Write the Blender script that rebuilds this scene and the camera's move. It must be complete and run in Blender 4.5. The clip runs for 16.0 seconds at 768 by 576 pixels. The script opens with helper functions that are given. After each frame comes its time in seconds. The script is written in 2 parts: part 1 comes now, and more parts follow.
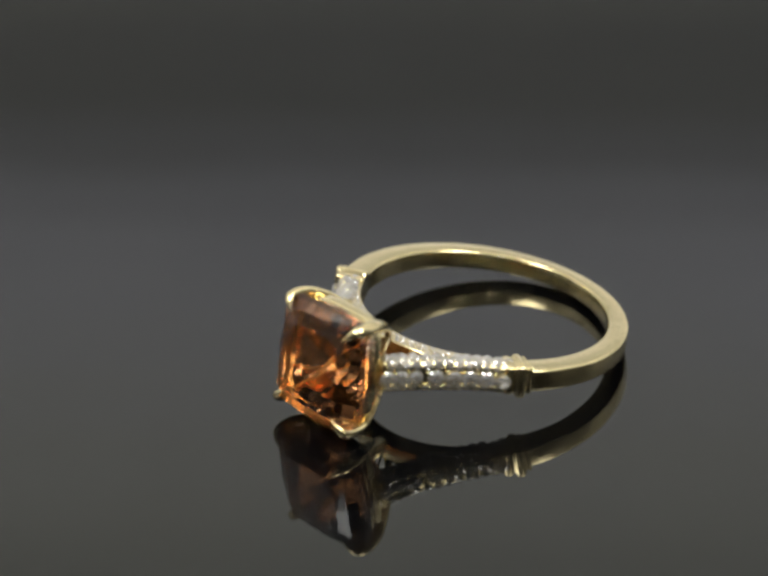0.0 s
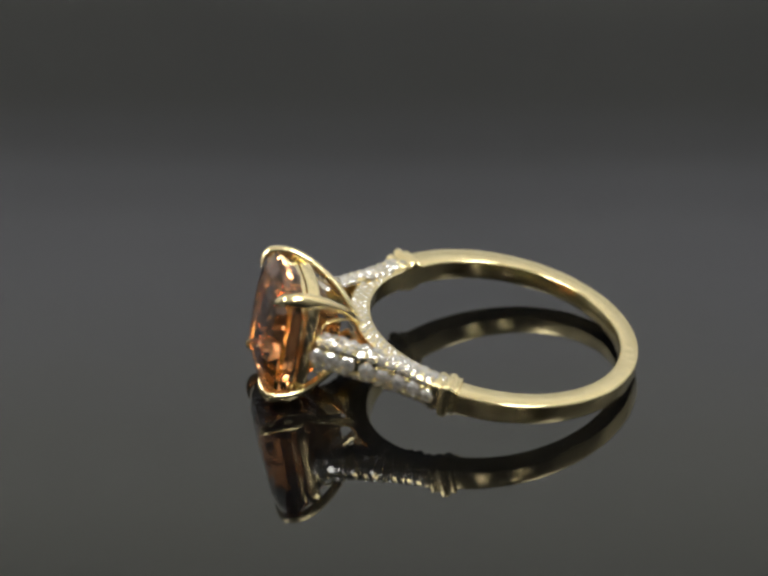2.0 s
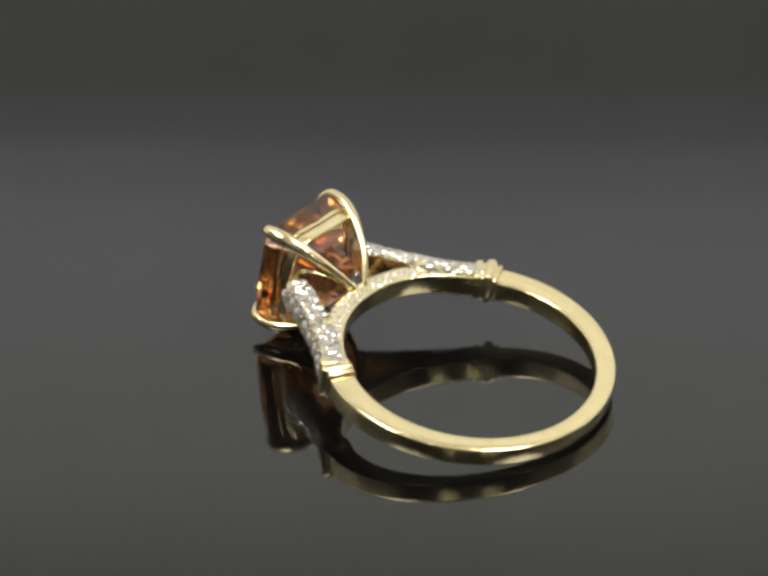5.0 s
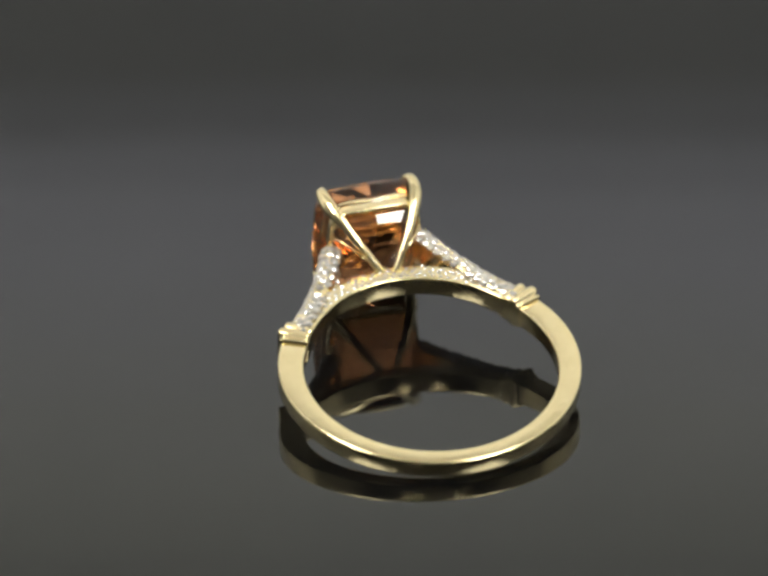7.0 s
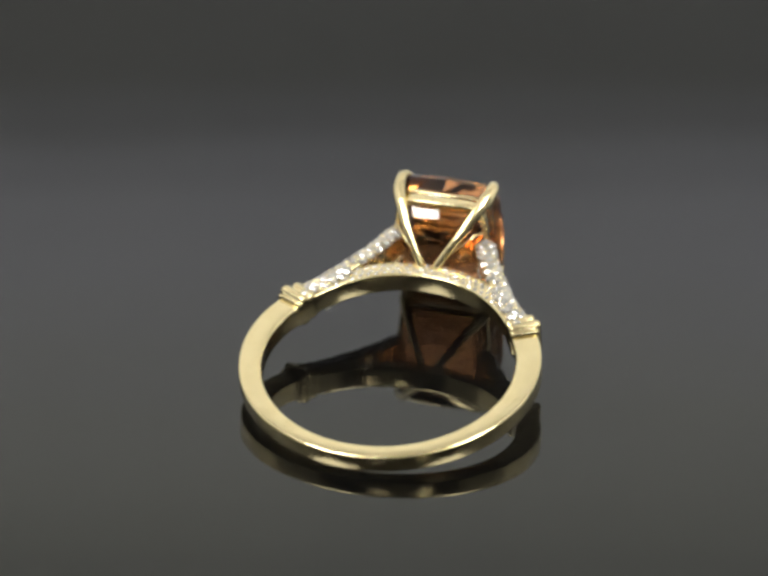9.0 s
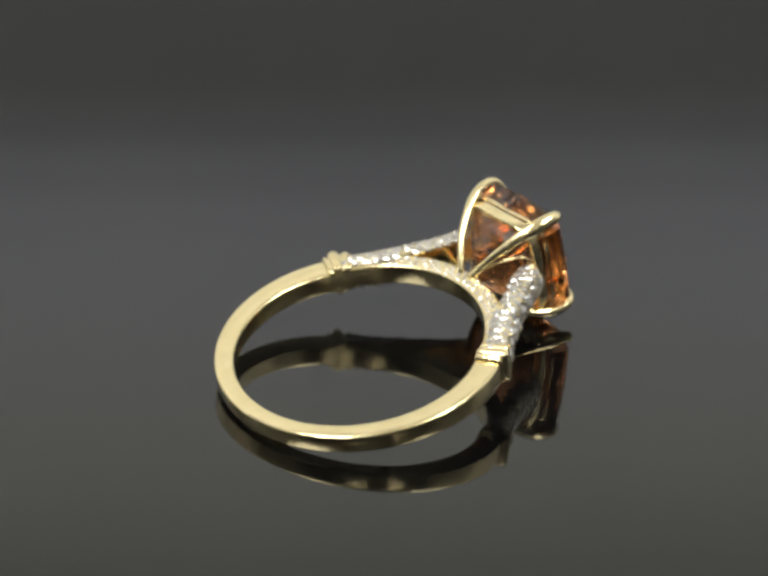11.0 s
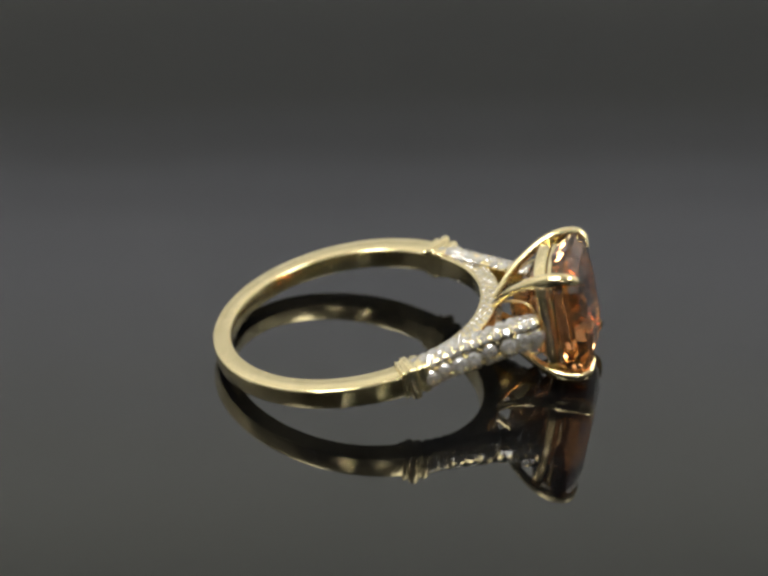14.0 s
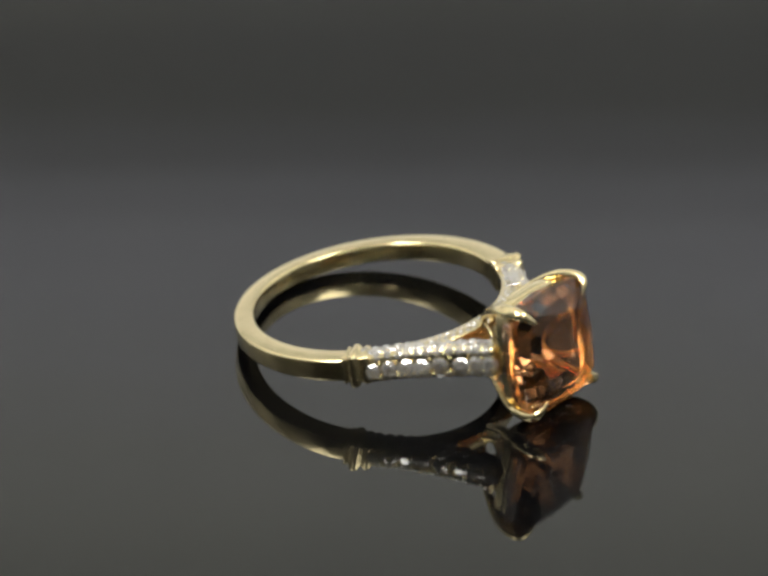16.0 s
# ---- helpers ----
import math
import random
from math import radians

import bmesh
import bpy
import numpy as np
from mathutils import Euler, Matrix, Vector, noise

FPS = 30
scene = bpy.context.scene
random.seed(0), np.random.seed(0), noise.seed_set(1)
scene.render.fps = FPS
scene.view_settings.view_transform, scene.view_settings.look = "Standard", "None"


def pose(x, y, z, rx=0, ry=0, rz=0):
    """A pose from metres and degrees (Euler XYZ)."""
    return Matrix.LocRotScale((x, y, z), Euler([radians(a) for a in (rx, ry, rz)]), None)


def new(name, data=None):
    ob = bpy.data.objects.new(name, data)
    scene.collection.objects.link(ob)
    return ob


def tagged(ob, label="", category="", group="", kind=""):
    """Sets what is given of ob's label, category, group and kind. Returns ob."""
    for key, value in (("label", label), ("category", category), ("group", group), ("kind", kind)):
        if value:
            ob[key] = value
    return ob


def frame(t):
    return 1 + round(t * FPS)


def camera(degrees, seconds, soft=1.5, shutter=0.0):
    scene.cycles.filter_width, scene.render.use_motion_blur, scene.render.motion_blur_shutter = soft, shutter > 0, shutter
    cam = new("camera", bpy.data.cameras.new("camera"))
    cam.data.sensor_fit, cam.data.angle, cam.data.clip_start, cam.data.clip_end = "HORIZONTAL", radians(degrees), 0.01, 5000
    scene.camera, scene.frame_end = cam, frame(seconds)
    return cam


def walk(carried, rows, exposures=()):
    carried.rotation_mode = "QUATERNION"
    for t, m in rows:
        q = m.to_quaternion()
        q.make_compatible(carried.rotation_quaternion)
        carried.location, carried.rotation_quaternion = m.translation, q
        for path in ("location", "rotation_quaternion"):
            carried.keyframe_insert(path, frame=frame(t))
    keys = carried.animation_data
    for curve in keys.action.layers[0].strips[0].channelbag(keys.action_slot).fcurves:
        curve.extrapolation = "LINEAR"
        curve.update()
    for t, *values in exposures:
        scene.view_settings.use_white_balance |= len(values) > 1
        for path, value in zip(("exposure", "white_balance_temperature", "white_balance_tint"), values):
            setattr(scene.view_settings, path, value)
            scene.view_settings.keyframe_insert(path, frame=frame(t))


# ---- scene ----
MM = 0.001

# ---------------------------------------------------------------- camera
cam = camera(9.5, 16.0, soft=3.3)
cam.data.dof.use_dof, cam.data.dof.focus_distance, cam.data.dof.aperture_fstop = True, 0.303, 43.0
CAM_POSE = pose(-0.00009, -0.26094, 0.16268, 59.0, 0, 0.548) @ pose(0, 0, 0, 0, 0, -0.239)
walk(cam, [(0.0, CAM_POSE), (16.0, CAM_POSE)], ((0.0, 0.0), (4.0, 0.12), (8.0, 0.19), (12.0, 0.15), (16.0, 0.13)))

# ---------------------------------------------------------------- world and light
world = bpy.data.worlds.new("dim_room")
scene.world = world
world.use_nodes = True
world.node_tree.nodes["Background"].inputs[0].default_value = (0.9, 0.95, 1.0, 1)
world.node_tree.nodes["Background"].inputs[1].default_value = 0.02


def area_lamp(name, m, sx, sy, watts, colour):
    data = bpy.data.lights.new(name, "AREA")
    data.shape, data.size, data.size_y = "RECTANGLE", sx, sy
    data.energy, data.color = watts, colour
    ob = new(name, data)
    ob.matrix_world = m
    return ob


for side in (-1, 1):
    area_lamp("light_panel", pose(0.235 * side, -0.09, 0.45, 20, 0, 0), 0.17, 0.28, 2.72, (0.985, 1.0, 0.975))


# ---------------------------------------------------------------- materials
def material(name):
    mat = bpy.data.materials.new(name)
    mat.use_nodes = True
    nt = mat.node_tree
    return mat, nt, nt.nodes["Principled BSDF"]


def put(nt, kind, **values):
    node = nt.nodes.new(kind)
    for key, value in values.items():
        node.inputs[key.replace("_", " ")].default_value = value
    return node


def noise_node(nt, scale, detail=3.0, coords="Object"):
    tc = nt.nodes.new("ShaderNodeTexCoord")
    tex = put(nt, "ShaderNodeTexNoise", Scale=scale, Detail=detail)
    nt.links.new(tc.outputs[coords], tex.inputs["Vector"])
    return tex


def ramp(nt, source, stops):
    node = nt.nodes.new("ShaderNodeValToRGB")
    els = node.color_ramp.elements
    while len(els) < len(stops):
        els.new(0.5)
    for el, (p, c) in zip(els, stops):
        el.position = p
        el.color = (*c, 1) if len(c) == 3 else c
    nt.links.new(source, node.inputs["Fac"])
    return node


def bump(nt, bsdf, source, strength, distance):
    node = put(nt, "ShaderNodeBump", Strength=strength, Distance=distance)
    nt.links.new(source, node.inputs["Height"])
    nt.links.new(node.outputs["Normal"], bsdf.inputs["Normal"])


def make_gold():
    mat, nt, b = material("pale_yellow_gold")
    b.inputs["Metallic"].default_value = 1.0
    tex = noise_node(nt, 900.0, 4.0)
    col = ramp(nt, tex.outputs["Fac"], [(0.3, (0.85, 0.695, 0.365)), (0.7, (0.92, 0.765, 0.425))])
    nt.links.new(col.outputs["Color"], b.inputs["Base Color"])
    fine = noise_node(nt, 5200.0, 3.0)
    rough = ramp(nt, fine.outputs["Fac"], [(0.3, (0.13,) * 3), (0.75, (0.24,) * 3)])
    nt.links.new(rough.outputs["Color"], b.inputs["Roughness"])
    b.inputs["Coat Weight"].default_value = 0.45
    b.inputs["Coat Roughness"].default_value = 0.02
    wave = noise_node(nt, 2400.0, 5.0)
    bump(nt, b, wave.outputs["Fac"], 0.4, 0.00005)
    return mat


def make_gem():
    mat, nt, b = material("orange_topaz")
    b.inputs["Base Color"].default_value = (0.77, 0.335, 0.135, 1)
    b.inputs["Transmission Weight"].default_value = 1.0
    b.inputs["IOR"].default_value = 1.63
    b.inputs["Roughness"].default_value = 0.03
    return mat


def make_diamond():
    mat, nt, b = material("white_diamond")
    info = nt.nodes.new("ShaderNodeObjectInfo")
    col = ramp(nt, info.outputs["Random"], [(0.0, (0.74, 0.71, 0.66)), (1.0, (0.94, 0.91, 0.85))])
    nt.links.new(col.outputs["Color"], b.inputs["Base Color"])
    b.inputs["Transmission Weight"].default_value = 0.72
    b.inputs["Metallic"].default_value = 0.28
    b.inputs["IOR"].default_value = 2.3
    b.inputs["Roughness"].default_value = 0.04
    return mat


def make_acrylic():
    mat, nt, b = material("polished_black_acrylic")
    tex = noise_node(nt, 55.0, 5.0)
    col = ramp(nt, tex.outputs["Fac"], [(0.3, (0.0012, 0.0012, 0.0013)), (0.7, (0.0026, 0.0026, 0.0027))])
    nt.links.new(col.outputs["Color"], b.inputs["Base Color"])
    fine = noise_node(nt, 260.0, 6.0)
    rough = ramp(nt, fine.outputs["Fac"], [(0.3, (0.022,) * 3), (0.8, (0.055,) * 3)])
    nt.links.new(rough.outputs["Color"], b.inputs["Roughness"])
    b.inputs["IOR"].default_value = 1.5
    wave = noise_node(nt, 34.0, 1.0)
    bump(nt, b, wave.outputs["Fac"], 1.0, 0.00004)
    return mat


def make_paint(name, low, high, scale, rough=0.85):
    mat, nt, b = material(name)
    tex = noise_node(nt, scale, 4.0)
    col = ramp(nt, tex.outputs["Fac"], [(0.3, low), (0.7, high)])
    nt.links.new(col.outputs["Color"], b.inputs["Base Color"])
    b.inputs["Roughness"].default_value = rough
    fine = noise_node(nt, scale * 60, 3.0)
    bump(nt, b, fine.outputs["Fac"], 0.3, 0.0004)
    return mat


GOLD = make_gold()
GEM = make_gem()
DIAMOND = make_diamond()
ACRYLIC = make_acrylic()
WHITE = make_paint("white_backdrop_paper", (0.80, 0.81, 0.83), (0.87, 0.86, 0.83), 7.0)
# greys for unseen walls, chosen to darken what the gold reflects
GREY = make_paint("dimming_grey", (0.15, 0.15, 0.15), (0.19, 0.188, 0.18), 7.0)
DARK = make_paint("dark_grey_matt", (0.035, 0.035, 0.037), (0.055, 0.054, 0.052), 20.0)
TABLE = make_paint("black_table_laminate", (0.02, 0.02, 0.021), (0.032, 0.031, 0.03), 30.0, 0.4)


# ---------------------------------------------------------------- mesh helpers
def link(name, bm, mat, parent=None, smooth=True, label="", kind=""):
    me = bpy.data.meshes.new(name)
    bmesh.ops.recalc_face_normals(bm, faces=bm.faces)
    bm.to_mesh(me)
    bm.free()
    me.materials.append(mat)
    for p in me.polygons:
        p.use_smooth = smooth
    ob = new(name, me)
    if parent:
        ob.parent = parent
    if label or kind:
        tagged(ob, label, kind=kind)
    return ob


def part(name, bm, mat, parent, label="", smooth=True):
    return link(name, bm, mat, parent, smooth, label)


def share(name, me, parent, m):
    ob = new(name, me)
    ob.parent = parent
    ob.matrix_local = m
    return ob


def loft(rings, closed=False):
    """A skin over rings of equally many points, with end caps unless the row of rings is closed."""
    bm = bmesh.new()
    rows = [[bm.verts.new(Vector(p) * MM) for p in r] for r in rings]
    n = len(rows[0])
    pairs = list(zip(rows, rows[1:])) + ([(rows[-1], rows[0])] if closed else [])
    for a, b in pairs:
        for i in range(n):
            bm.faces.new((a[i], a[(i + 1) % n], b[(i + 1) % n], b[i]))
    if not closed:
        bm.faces.new(rows[0][::-1])
        bm.faces.new(rows[-1])
    return bm


def rounded(hx, hy, r, bulge=0.0, steps=4):
    """A rounded rectangle, half sizes hx and hy, corner radius r; bulge swells the +x side."""
    pts = []
    for cx, cy, a0 in ((hx - r, hy - r, 0), (-hx + r, hy - r, 90), (-hx + r, -hy + r, 180), (hx - r, -hy + r, 270)):
        for i in range(steps + 1):
            a = radians(a0 + 90 * i / steps)
            x, y = cx + r * math.cos(a), cy + r * math.sin(a)
            if x > 0:
                x += bulge * (1 - (y / hy) ** 2)
            pts.append((x, y))
    return pts


def spline(points, n):
    """n + 1 points along a smooth curve through the given ones, with all their numbers eased alike."""
    p = [np.array(q, float) for q in points]
    p = [2 * p[0] - p[1]] + p + [2 * p[-1] - p[-2]]
    out = []
    segs = len(p) - 3
    for k in range(n + 1):
        s = min(k * segs / n, segs - 1e-9)
        i, u = int(s), s - int(s)
        a, b, c, d = p[i:i + 4]
        out.append(0.5 * (2 * b + (c - a) * u + (2 * a - 5 * b + 4 * c - d) * u * u + (3 * b - a - 3 * c + d) * u ** 3))
    return out


def tube(points, n=24, sides=12):
    """A round bar along points (x, y, z, radius)."""
    pts = spline(points, n)
    rings = []
    side = None
    for i, q in enumerate(pts):
        a, b = pts[max(i - 1, 0)][:3], pts[min(i + 1, n)][:3]
        t = Vector(b - a).normalized()
        if side is None:
            side = t.orthogonal().normalized()
        side = (side - t * side.dot(t)).normalized()
        up = t.cross(side)
        c = Vector(q[:3])
        rings.append([c + (side * math.cos(2 * math.pi * k / sides) + up * math.sin(2 * math.pi * k / sides)) * q[3] for k in range(sides)])
    return loft(rings)


def hull(points):
    bm = bmesh.new()
    for p in points:
        bm.verts.new(Vector(p) * MM)
    bmesh.ops.convex_hull(bm, input=bm.verts)
    loose = [v for v in bm.verts if not v.link_faces]
    bmesh.ops.delete(bm, geom=loose, context="VERTS")
    bmesh.ops.dissolve_limit(bm, angle_limit=radians(1.0), verts=bm.verts, edges=bm.edges)
    return bm


def box(name, size, centre, mat, label, category):
    bm = bmesh.new()
    bmesh.ops.create_cube(bm, size=1.0, matrix=Matrix.Translation(centre) @ Matrix.Diagonal((*size, 1)))
    ob = link(name, bm, mat, None, False)
    return tagged(ob, label, category, kind="structure")


# ---------------------------------------------------------------- the unseen booth added round the turntable
box("floor", (0.70, 0.90, 0.01), (0, -0.15, -0.035), TABLE, "black laminate floor under the turntable", "floor")
box("wall_north", (0.70, 0.01, 0.50), (0, 0.305, 0.22), WHITE, "plain white paper backdrop wall", "wall")
box("wall_west", (0.01, 0.30, 0.50), (-0.355, 0.15, 0.22), WHITE, "plain white side wall", "wall")
# grey and dark wall sections are unseen; their tone darkens the gold's reflections
box("wall_west_middle", (0.01, 0.30, 0.50), (-0.355, -0.151, 0.22), GREY, "unseen side wall greyed to darken gold reflections", "wall")
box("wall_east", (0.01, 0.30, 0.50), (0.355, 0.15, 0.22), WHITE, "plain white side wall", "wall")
box("wall_east_middle", (0.01, 0.30, 0.50), (0.355, -0.151, 0.22), GREY, "unseen side wall greyed to darken gold reflections", "wall")
box("wall_south", (0.17, 0.01, 0.50), (0.035, -0.605, 0.22), GREY, "unseen grey wall behind the camera to dim gold reflections", "wall")
box("wall_south_left", (0.31, 0.01, 0.50), (-0.205, -0.605, 0.22), DARK, "unseen dark grey wall behind the camera to darken reflections", "wall")
box("wall_south_right", (0.24, 0.01, 0.50), (0.24, -0.605, 0.22), DARK, "unseen dark grey wall behind the camera to darken reflections", "wall")
box("wall_south_west", (0.01, 0.30, 0.50), (-0.355, -0.452, 0.22), DARK, "unseen dark grey side wall to darken reflections", "wall")
box("wall_south_east", (0.01, 0.30, 0.50), (0.355, -0.452, 0.22), DARK, "unseen dark grey side wall to darken reflections", "wall")
box("ceiling", (0.72, 0.92, 0.01), (0, -0.15, 0.476), WHITE, "plain white ceiling", "ceiling")


# added bands painting light falloff onto the white backdrop: height from, to, paint, coolness
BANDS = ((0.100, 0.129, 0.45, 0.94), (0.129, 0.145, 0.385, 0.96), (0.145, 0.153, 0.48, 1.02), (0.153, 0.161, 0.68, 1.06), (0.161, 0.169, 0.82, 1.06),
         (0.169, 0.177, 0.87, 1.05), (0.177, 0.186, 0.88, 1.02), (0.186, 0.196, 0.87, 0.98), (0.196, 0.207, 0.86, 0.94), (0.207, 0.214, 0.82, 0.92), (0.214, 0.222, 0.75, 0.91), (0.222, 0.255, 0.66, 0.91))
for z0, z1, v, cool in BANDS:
    painted = make_paint("backdrop_falloff", (v * 0.96, v * 0.97, v * 0.98 * cool), (v * 1.04, v * 1.04, v * 1.02 * cool), 9.0)
    box("trim", (0.69, 0.0005, z1 - z0), (0, 0.29975, 0.5 * (z0 + z1)), painted, "grey band standing in for light falloff on the backdrop wall", "trim")


# ---------------------------------------------------------------- light strips behind the camera
def make_glow():
    mat, nt, b = material("white_led")
    b.inputs["Base Color"].default_value = (0.9, 0.9, 0.85, 1)
    b.inputs["Emission Color"].default_value = (1.0, 0.96, 0.9, 1)
    b.inputs["Emission Strength"].default_value = 200.0
    return mat


LED = make_glow()


def led_strip(x, y):
    strip = new("led_strip")
    tagged(strip, "upright white strip light with a row of diodes", "strip light", "strip lights beside the camera")
    strip.location = (x, y, 0.0)
    bm = bmesh.new()
    bmesh.ops.create_cube(bm, size=1.0, matrix=Matrix.Translation((0, 0, 0.13)) @ Matrix.Diagonal((0.012, 0.004, 0.32, 1)))
    part("backing", bm, DARK, strip, smooth=False)
    bm = bmesh.new()
    bmesh.ops.create_cube(bm, size=1.0, matrix=Matrix.Diagonal((0.003, 0.002, 0.003, 1)))
    first = part("diode", bm, LED, strip, smooth=False)
    first.location = (0, 0.003, 0.10)
    for k in range(1, 9):
        share("diode", first.data, strip, pose(0, 0.003, 0.10 + 0.022 * k))
    return strip


led_strip(-0.05, -0.30)
led_strip(0.115, -0.30)


# ---------------------------------------------------------------- turntable
def disc(r, z0, z1, edge, sides=160):
    rows = []
    for rad, z in ((r - edge, z0), (r, z0 + edge), (r, z1 - edge), (r - edge * 0.3, z1 - edge * 0.3), (r - edge, z1)):
        rows.append([(rad * math.cos(2 * math.pi * k / sides), rad * math.sin(2 * math.pi * k / sides), z) for k in range(sides)])
    return loft(rows)


turntable = new("turntable")
tagged(turntable, "round polished black acrylic turntable under the gold ring", "turntable")
platter = part("platter", disc(110, -5, 0, 0.8), ACRYLIC, turntable, smooth=False)
platter.matrix_local = pose(0, 0, 0, 0, -0.22, 0)  # it runs a little out of true
part("base", disc(85, -30, -5, 2.0), TABLE, turntable, "matt black plastic base", smooth=False)


# ---------------------------------------------------------------- the ring, head towards +x, its axis along z
COLLAR = 61.6

ring = new("gem_ring")
tagged(ring, "pale yellow gold ring with orange cushion-cut gem lying on its side", "ring")


def arc(a0, a1, n, r_in, r_out, low, high, r=0.2, bulge=0.0):
    rows = []
    for i in range(n + 1):
        a = a0 + (a1 - a0) * i / n
        ri, ro, z0, z1 = r_in(a), r_out(a), low(a), high(a)
        ca, sa = math.cos(radians(a)), math.sin(radians(a))
        rows.append([((0.5 * (ri + ro) + x) * ca, (0.5 * (ri + ro) + x) * sa, 0.5 * (z0 + z1) + z) for x, z in rounded(0.5 * (ro - ri), 0.5 * (z1 - z0), r, bulge)])
    return loft(rows)


def far(a):
    """0 at the back of the shank, 1 at the collars."""
    return ((a - 180) / 120) ** 2


def shank_in(a):
    return 8.74 - 0.60 * far(a) - 0.20 * far(a) ** 2


def shank_out(a):
    return 9.94 + 0.47 * far(a) - 0.75 * far(a) ** 2


def shank():
    return arc(COLLAR, 360 - COLLAR, 150, shank_in, shank_out, lambda a: -0.54 - 0.38 * far(a), lambda a: 0.74 - 0.10 * far(a), 0.17, 0.02)


def bridge_in(a):
    return 7.96 + 0.15 * max(0.0, math.cos(radians(a) * 1.5))


def bridge_out(a):
    return bridge_in(a) + 1.32


part("shank", shank(), GOLD, ring)
bridge = part("bridge", arc(-COLLAR - 1, COLLAR + 1, 80, bridge_in, bridge_out, lambda a: -0.78, lambda a: 0.72, 0.14), GOLD, ring)


def collar(sign):
    """Two rounded hoops with a groove between them, a little broader below."""
    rows = []
    for d, grow in ((-6.4, 0.0), (-6.0, 0.14), (-5.2, 0.20), (-3.9, 0.22), (-3.0, 0.17), (-2.5, 0.12), (-1.9, 0.13), (-1.3, 0.30), (-0.3, 0.36), (1.2, 0.36), (2.1, 0.28), (2.6, 0.13), (3.2, 0.12), (3.8, 0.20), (4.6, 0.17), (5.0, 0.0)):
        a = radians(COLLAR - 0.9 + d) * sign
        h = 0.85 + 0.62 * grow
        mid = 7.97 + h
        rows.append([((mid + x) * math.cos(a), (mid + x) * math.sin(a), z - 0.06) for x, z in rounded(h, 0.79 + grow, 0.22)])
    return loft(rows)


ARM = [(4.7, 7.75, 0.66, 0.96), (6.5, 6.2, 0.62, 1.0), (8.35, 5.0, 0.58, 1.04), (10.6, 3.75, 0.54, 1.06), (12.4, 3.02, 0.5, 1.06)]
ARM_DROP = -0.12


def arm_at(u):
    pts = spline(ARM, 200)
    i = min(max(int(u * 200), 1), 199)
    t = pts[i + 1] - pts[i - 1]
    t = t[:2] / np.hypot(*t[:2])
    return pts[i], t, np.array((-t[1], t[0])) * (1 if t[0] > 0 else -1)


def shoulder(sign):
    rows = []
    for k in range(41):
        q, t, nrm = arm_at(k / 40)
        rows.append([(q[0] + nrm[0] * x, sign * (q[1] + nrm[1] * x), z + ARM_DROP) for x, z in rounded(q[2], q[3], 0.30, 0.14, 6)])
    return loft(rows)


def brilliant(r):
    """A round stone: table, star and girdle levels above, a cone of facets below."""
    pts = [(0, 0, -0.75 * r)]
    for k in range(8):
        a = math.pi * k / 4
        pts.append((0.50 * r * math.cos(a), 0.50 * r * math.sin(a), 0.40 * r))
        a += math.pi / 8
        pts.append((0.80 * r * math.cos(a), 0.80 * r * math.sin(a), 0.24 * r))
        for b in (a, a + math.pi / 8):
            pts.append((r * math.cos(b), r * math.sin(b), 0.0))
    return hull(pts)


def stone_mesh(r):
    bm = brilliant(r)
    me = bpy.data.meshes.new("diamond")
    bmesh.ops.recalc_face_normals(bm, faces=bm.faces)
    bm.to_mesh(me)
    bm.free()
    me.materials.append(DIAMOND)
    return me


BIG, SMALL, TINY = stone_mesh(0.60), stone_mesh(0.37), stone_mesh(0.20)


def facing(place, normal, spin):
    q = Vector(normal).normalized().to_track_quat("Z", "Y")
    lean = pose(0, 0, 0, random.uniform(-15, 15), random.uniform(-15, 15), spin)
    return Matrix.Translation(Vector(place) * MM) @ q.to_matrix().to_4x4() @ lean


def bead_row(places, r):
    """Grains of metal that hold the stones."""
    bm = bmesh.new()
    for p in places:
        bmesh.ops.create_icosphere(bm, subdivisions=1, radius=r * MM, matrix=Matrix.Translation(Vector(p) * MM))
    return bm


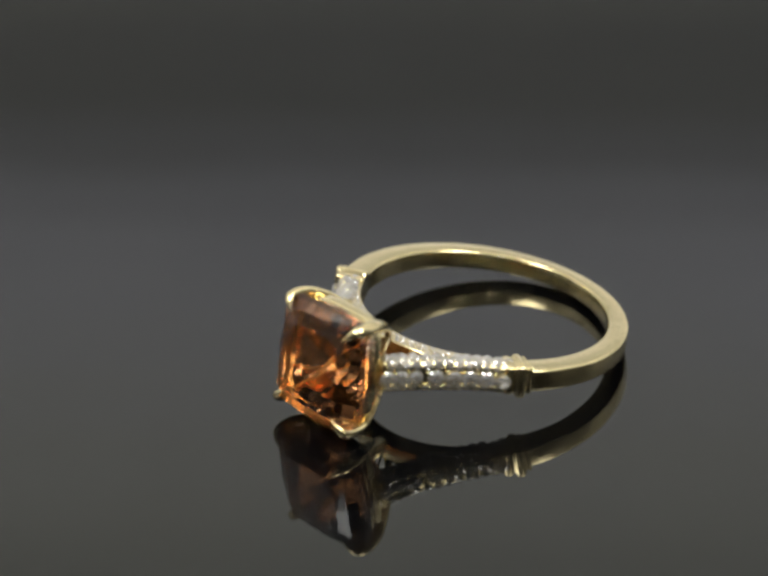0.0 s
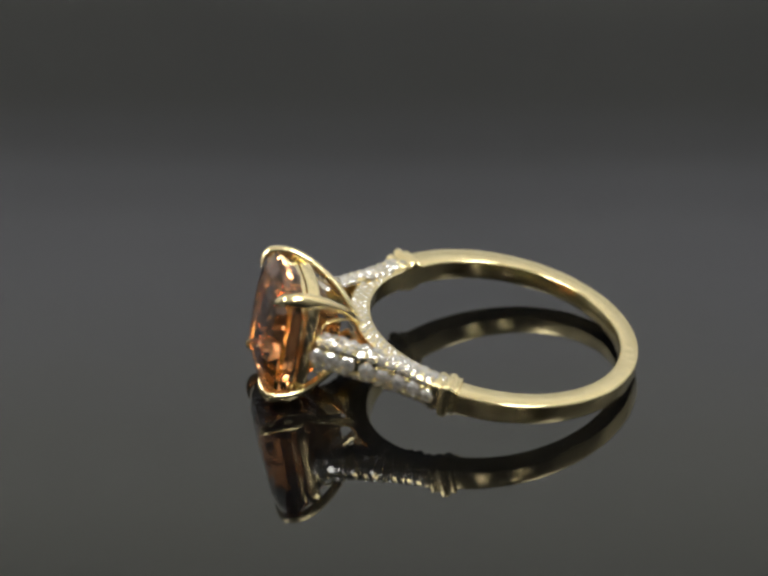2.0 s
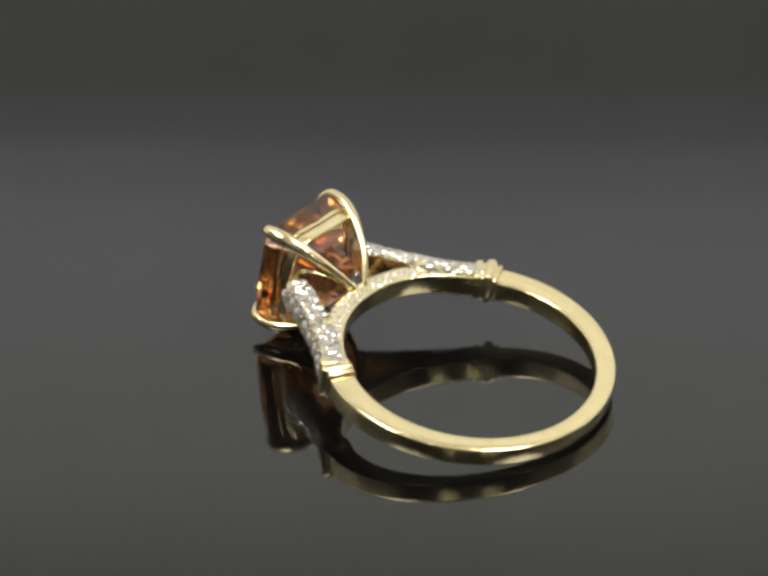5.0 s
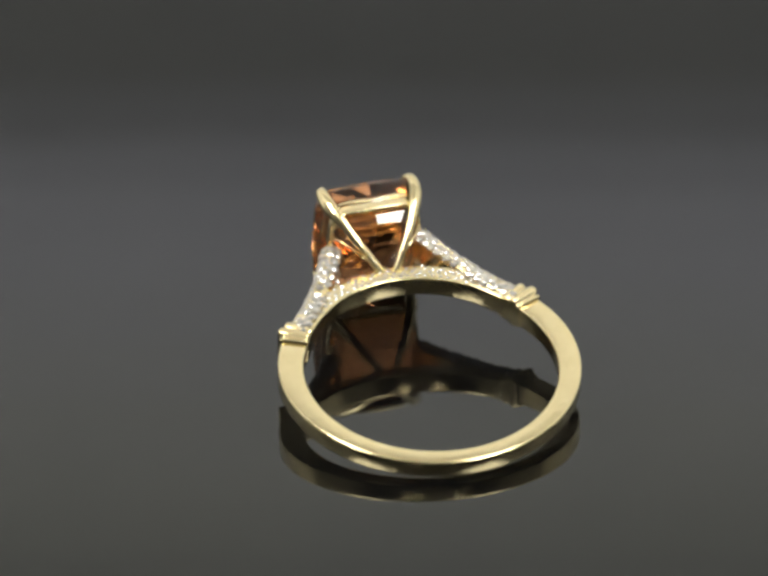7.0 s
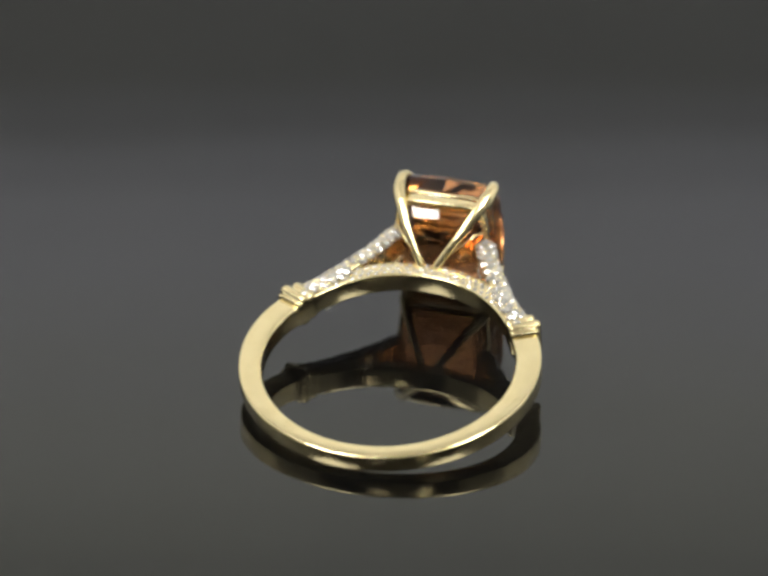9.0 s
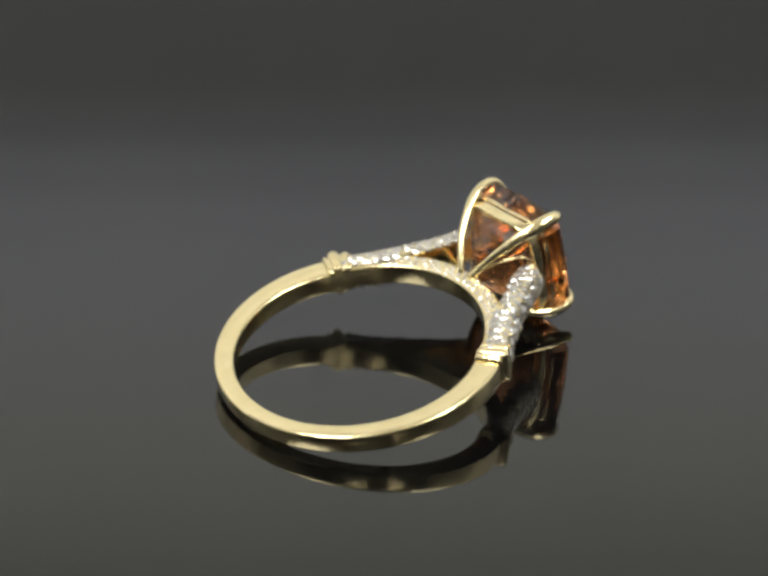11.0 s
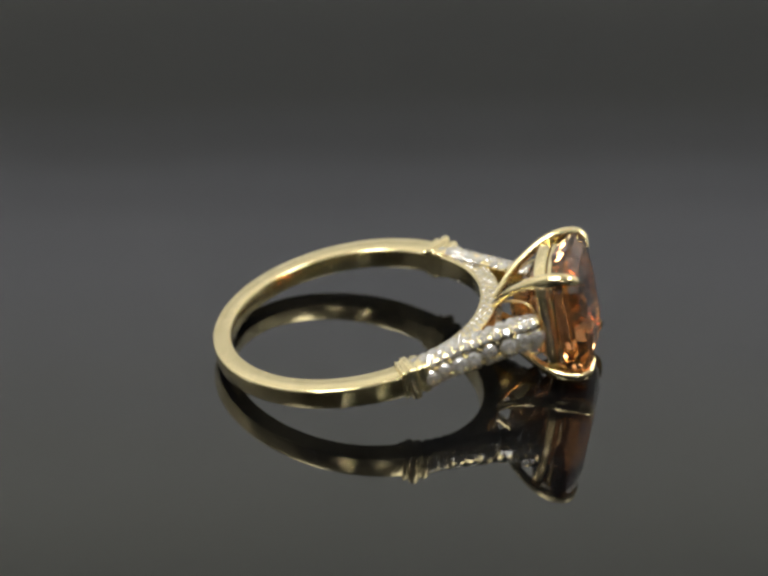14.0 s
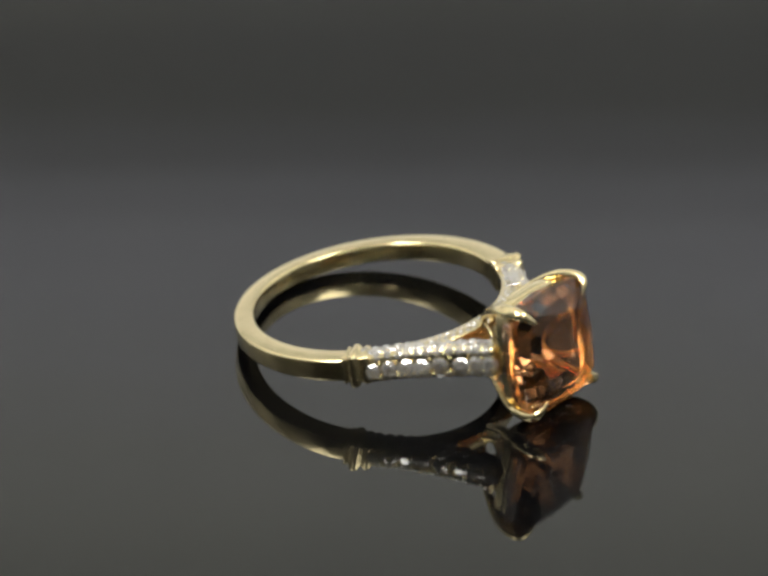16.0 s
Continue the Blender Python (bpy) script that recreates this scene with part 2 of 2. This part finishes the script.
for sign in (1, -1):
    part("collar", collar(sign), GOLD, ring)
    arm = part("shoulder", shoulder(sign), GOLD, ring)
    grains = []
    for k in range(8):
        u = 0.06 + 0.89 * k / 7
        q, t, nrm = arm_at(u)
        share("diamond", BIG, arm, facing((q[0] + nrm[0] * (q[2] + 0.12), sign * (q[1] + nrm[1] * (q[2] + 0.12)), ARM_DROP - 0.12), (nrm[0], sign * nrm[1], 0), 17 * k))
        q, t, nrm = arm_at(min(u + 0.063, 0.98))
        for s in (1, -1):
            grains.append((q[0] + nrm[0] * (q[2] + 0.14), sign * (q[1] + nrm[1] * (q[2] + 0.14)), ARM_DROP - 0.12 + 0.46 * s))
    for s in (1, -1):
        for k in range(13):
            u = 0.04 + 0.92 * k / 12.5
            q, t, nrm = arm_at(u)
            # one row on the rounded edge, two on the flat
            for off, tilt, sink in ((0.52, 1.3, 0.20), (0.06, 0.1, 0.0), (-0.36, -0.1, 0.02)):
                if off < -0.3 and 0.42 < u < 0.50:
                    continue
                w = u + (0.035 if -0.2 < off < 0.2 else 0.0)
                q, t, nrm = arm_at(w)
                share("diamond", SMALL, arm, facing((q[0] + nrm[0] * off, sign * (q[1] + nrm[1] * off), ARM_DROP + s * (q[3] - sink - 0.02)), (nrm[0] * tilt, sign * nrm[1] * tilt, s), 23 * k + 40 * off))
            q, t, nrm = arm_at(min(u + 0.04, 0.98))
            for off, sink in ((0.30, 0.0), (-0.15, -0.02), (0.62, 0.34)):
                grains.append((q[0] + nrm[0] * off, sign * (q[1] + nrm[1] * off), ARM_DROP + s * (q[3] - sink)))
    tagged(part("grain", bead_row(grains, 0.12), GOLD, arm), kind="stuff")

for s in (1, -1):
    for k in range(25):
        for row, shift in ((0.34, 0.0), (0.68, 1.8), (1.02, 0.0)):
            a = -45 + 90 * k / 24 + shift + random.uniform(-0.3, 0.3)
            r = bridge_in(a) + row + random.uniform(-0.04, 0.04)
            share("diamond", TINY, bridge, facing((r * math.cos(radians(a)), r * math.sin(radians(a)), 0.69 if s > 0 else -0.75), (0, 0, s), 29 * k))


# ---------------------------------------------------------------- the head: four prongs, rail and gem
def sag(x):
    """The head leans a little towards the table."""
    return -0.012 * (x - 5.0)


def prong(sy, sz):
    # height above the finger, side, up, breadth, thickness
    path = [(9.15, 0.48, 0.62, 0.30, 0.26), (9.75, 1.0, 1.35, 0.29, 0.26), (10.65, 1.72, 2.25, 0.31, 0.27), (12.1, 2.52, 3.16, 0.40, 0.31),
            (13.2, 2.98, 3.55, 0.50, 0.35), (14.1, 3.16, 3.68, 0.46, 0.36), (14.85, 3.16, 3.62, 0.40, 0.34), (15.22, 2.98, 3.42, 0.32, 0.25), (15.42, 2.70, 3.14, 0.19, 0.14), (15.52, 2.32, 2.76, 0.04, 0.04)]
    pts = spline([(x, sy * y, sz * z + sag(x), w, h) for x, y, z, w, h in path], 44)
    rows = []
    for i, q in enumerate(pts):
        t = Vector((pts[min(i + 1, 44)] - pts[max(i - 1, 0)])[:3]).normalized()
        out = Vector((0, sy * 0.66, sz * 0.75)) if i < 34 else Vector((0.55, sy * 0.55, sz * 0.62))
        out = (out - t * out.dot(t)).normalized()
        wide = t.cross(out)
        rows.append([Vector(q[:3]) + wide * (q[3] * math.cos(2 * math.pi * k / 16)) + out * (q[4] * math.sin(2 * math.pi * k / 16)) for k in range(16)])
    return loft(rows)


def cushion(hy, hz, n, power=2.9, shift=0.0):
    out = []
    for k in range(n):
        a = 2 * math.pi * (k + shift) / n
        c, s = math.cos(a), math.sin(a)
        d = (abs(c) ** power + abs(s) ** power) ** (-1 / power)
        out.append((hy * c * d, hz * s * d))
    return out


def rail(x, hx, hy, hz, thick, edge):
    """A closed hoop round the stone; x: its height, hx: half its depth."""
    rows = []
    for y, z in cushion(hy, hz, 64, 5.0):
        l = math.hypot(y, z)
        bow = -0.22 * (1 - min(1.0, abs(y) / hy) ** 2) if abs(z) > abs(y) else 0.0
        rows.append([(x + b + bow, y + y / l * a, z + z / l * a + sag(x)) for a, b in rounded(thick, hx, edge)])
    return loft(rows, closed=True)


def arch(sy, sz):
    """The thin wire from the foot of a prong up to the hoop at the shoulder's end."""
    path = [(9.9, 1.25, 1.30, 0.08), (10.7, 2.05, 1.75, 0.08), (11.5, 2.68, 1.95, 0.08), (12.05, 3.0, 1.75, 0.08), (12.3, 3.1, 1.25, 0.08), (12.4, 3.12, 0.5, 0.10)]
    return tube([(x, sy * y, sz * z + sag(x), r) for x, y, z, r in path], 28, 10)


def step(x, hy, hz, cut, bow, turn=False):
    """One level of the stone: a rectangle with cut corners and slightly bowed sides; turn moves the points to mid-facet."""
    cy, cz = hy * (1 - 0.12 * bow), hz * (1 - 0.12 * bow)
    half = [(hy, 0), (cy, cz - cut), (cy - cut, cz), (0, hz), (cut - cy, cz), (-cy, cz - cut)]
    pts = half + [(-y, -z) for y, z in half]
    if turn:
        pts = [(0.5 * (p[0] + q[0]), 0.5 * (p[1] + q[1])) for p, q in zip(pts, pts[1:] + pts[:1])]
    return [(x, y, z) for y, z in pts]


def gem():
    pts = step(15.60, 2.35, 2.55, 0.55, 0.6)
    pts += step(15.30, 3.15, 3.40, 0.75, 0.5)
    pts += step(14.80, 3.74, 4.00, 0.95, 0.4)
    pts += step(14.45, 3.80, 4.05, 0.95, 0.4)
    pts += step(13.25, 3.36, 3.62, 0.85, 0.4)
    pts += step(11.9, 2.42, 2.64, 0.65, 0.4)
    pts += step(10.9, 1.45, 1.60, 0.40, 0.4, True)
    pts += [(10.1, 0, 0.35), (10.1, 0, -0.35)]
    return hull([(x, y, z + sag(x)) for x, y, z in pts])


for sy in (1, -1):
    for sz in (1, -1):
        part("prong", prong(sy, sz), GOLD, ring)
        part("gallery_arch", arch(sy, sz), GOLD, ring)
part("gallery_rail", rail(12.95, 0.40, 3.02, 3.42, 0.24, 0.12), GOLD, ring)
part("bezel_wire", rail(13.62, 0.15, 3.30, 3.52, 0.15, 0.08), GOLD, ring)
part("centre_stone", gem(), GEM, ring, "orange-brown cushion-cut topaz", smooth=False)


# ---------------------------------------------------------------- what moves
def heading(t):
    s = t - 8.0
    return 89.872 - 16.510 * s + 0.0302 * s * s + 0.00054 * s ** 3


def motions():
    times = [0.5 * k for k in range(33)]
    lie = pose(-0.004270, 0.000901, 0.002440, -0.428, -10.06, 0) @ pose(0, 0, 0, 0, 0, 0.8)
    walk(turntable, [(t, pose(0, 0, 0, 0, 0, heading(t))) for t in times])
    walk(ring, [(t, pose(0, 0, 0, 0, 0, heading(t)) @ lie) for t in times])


motions()
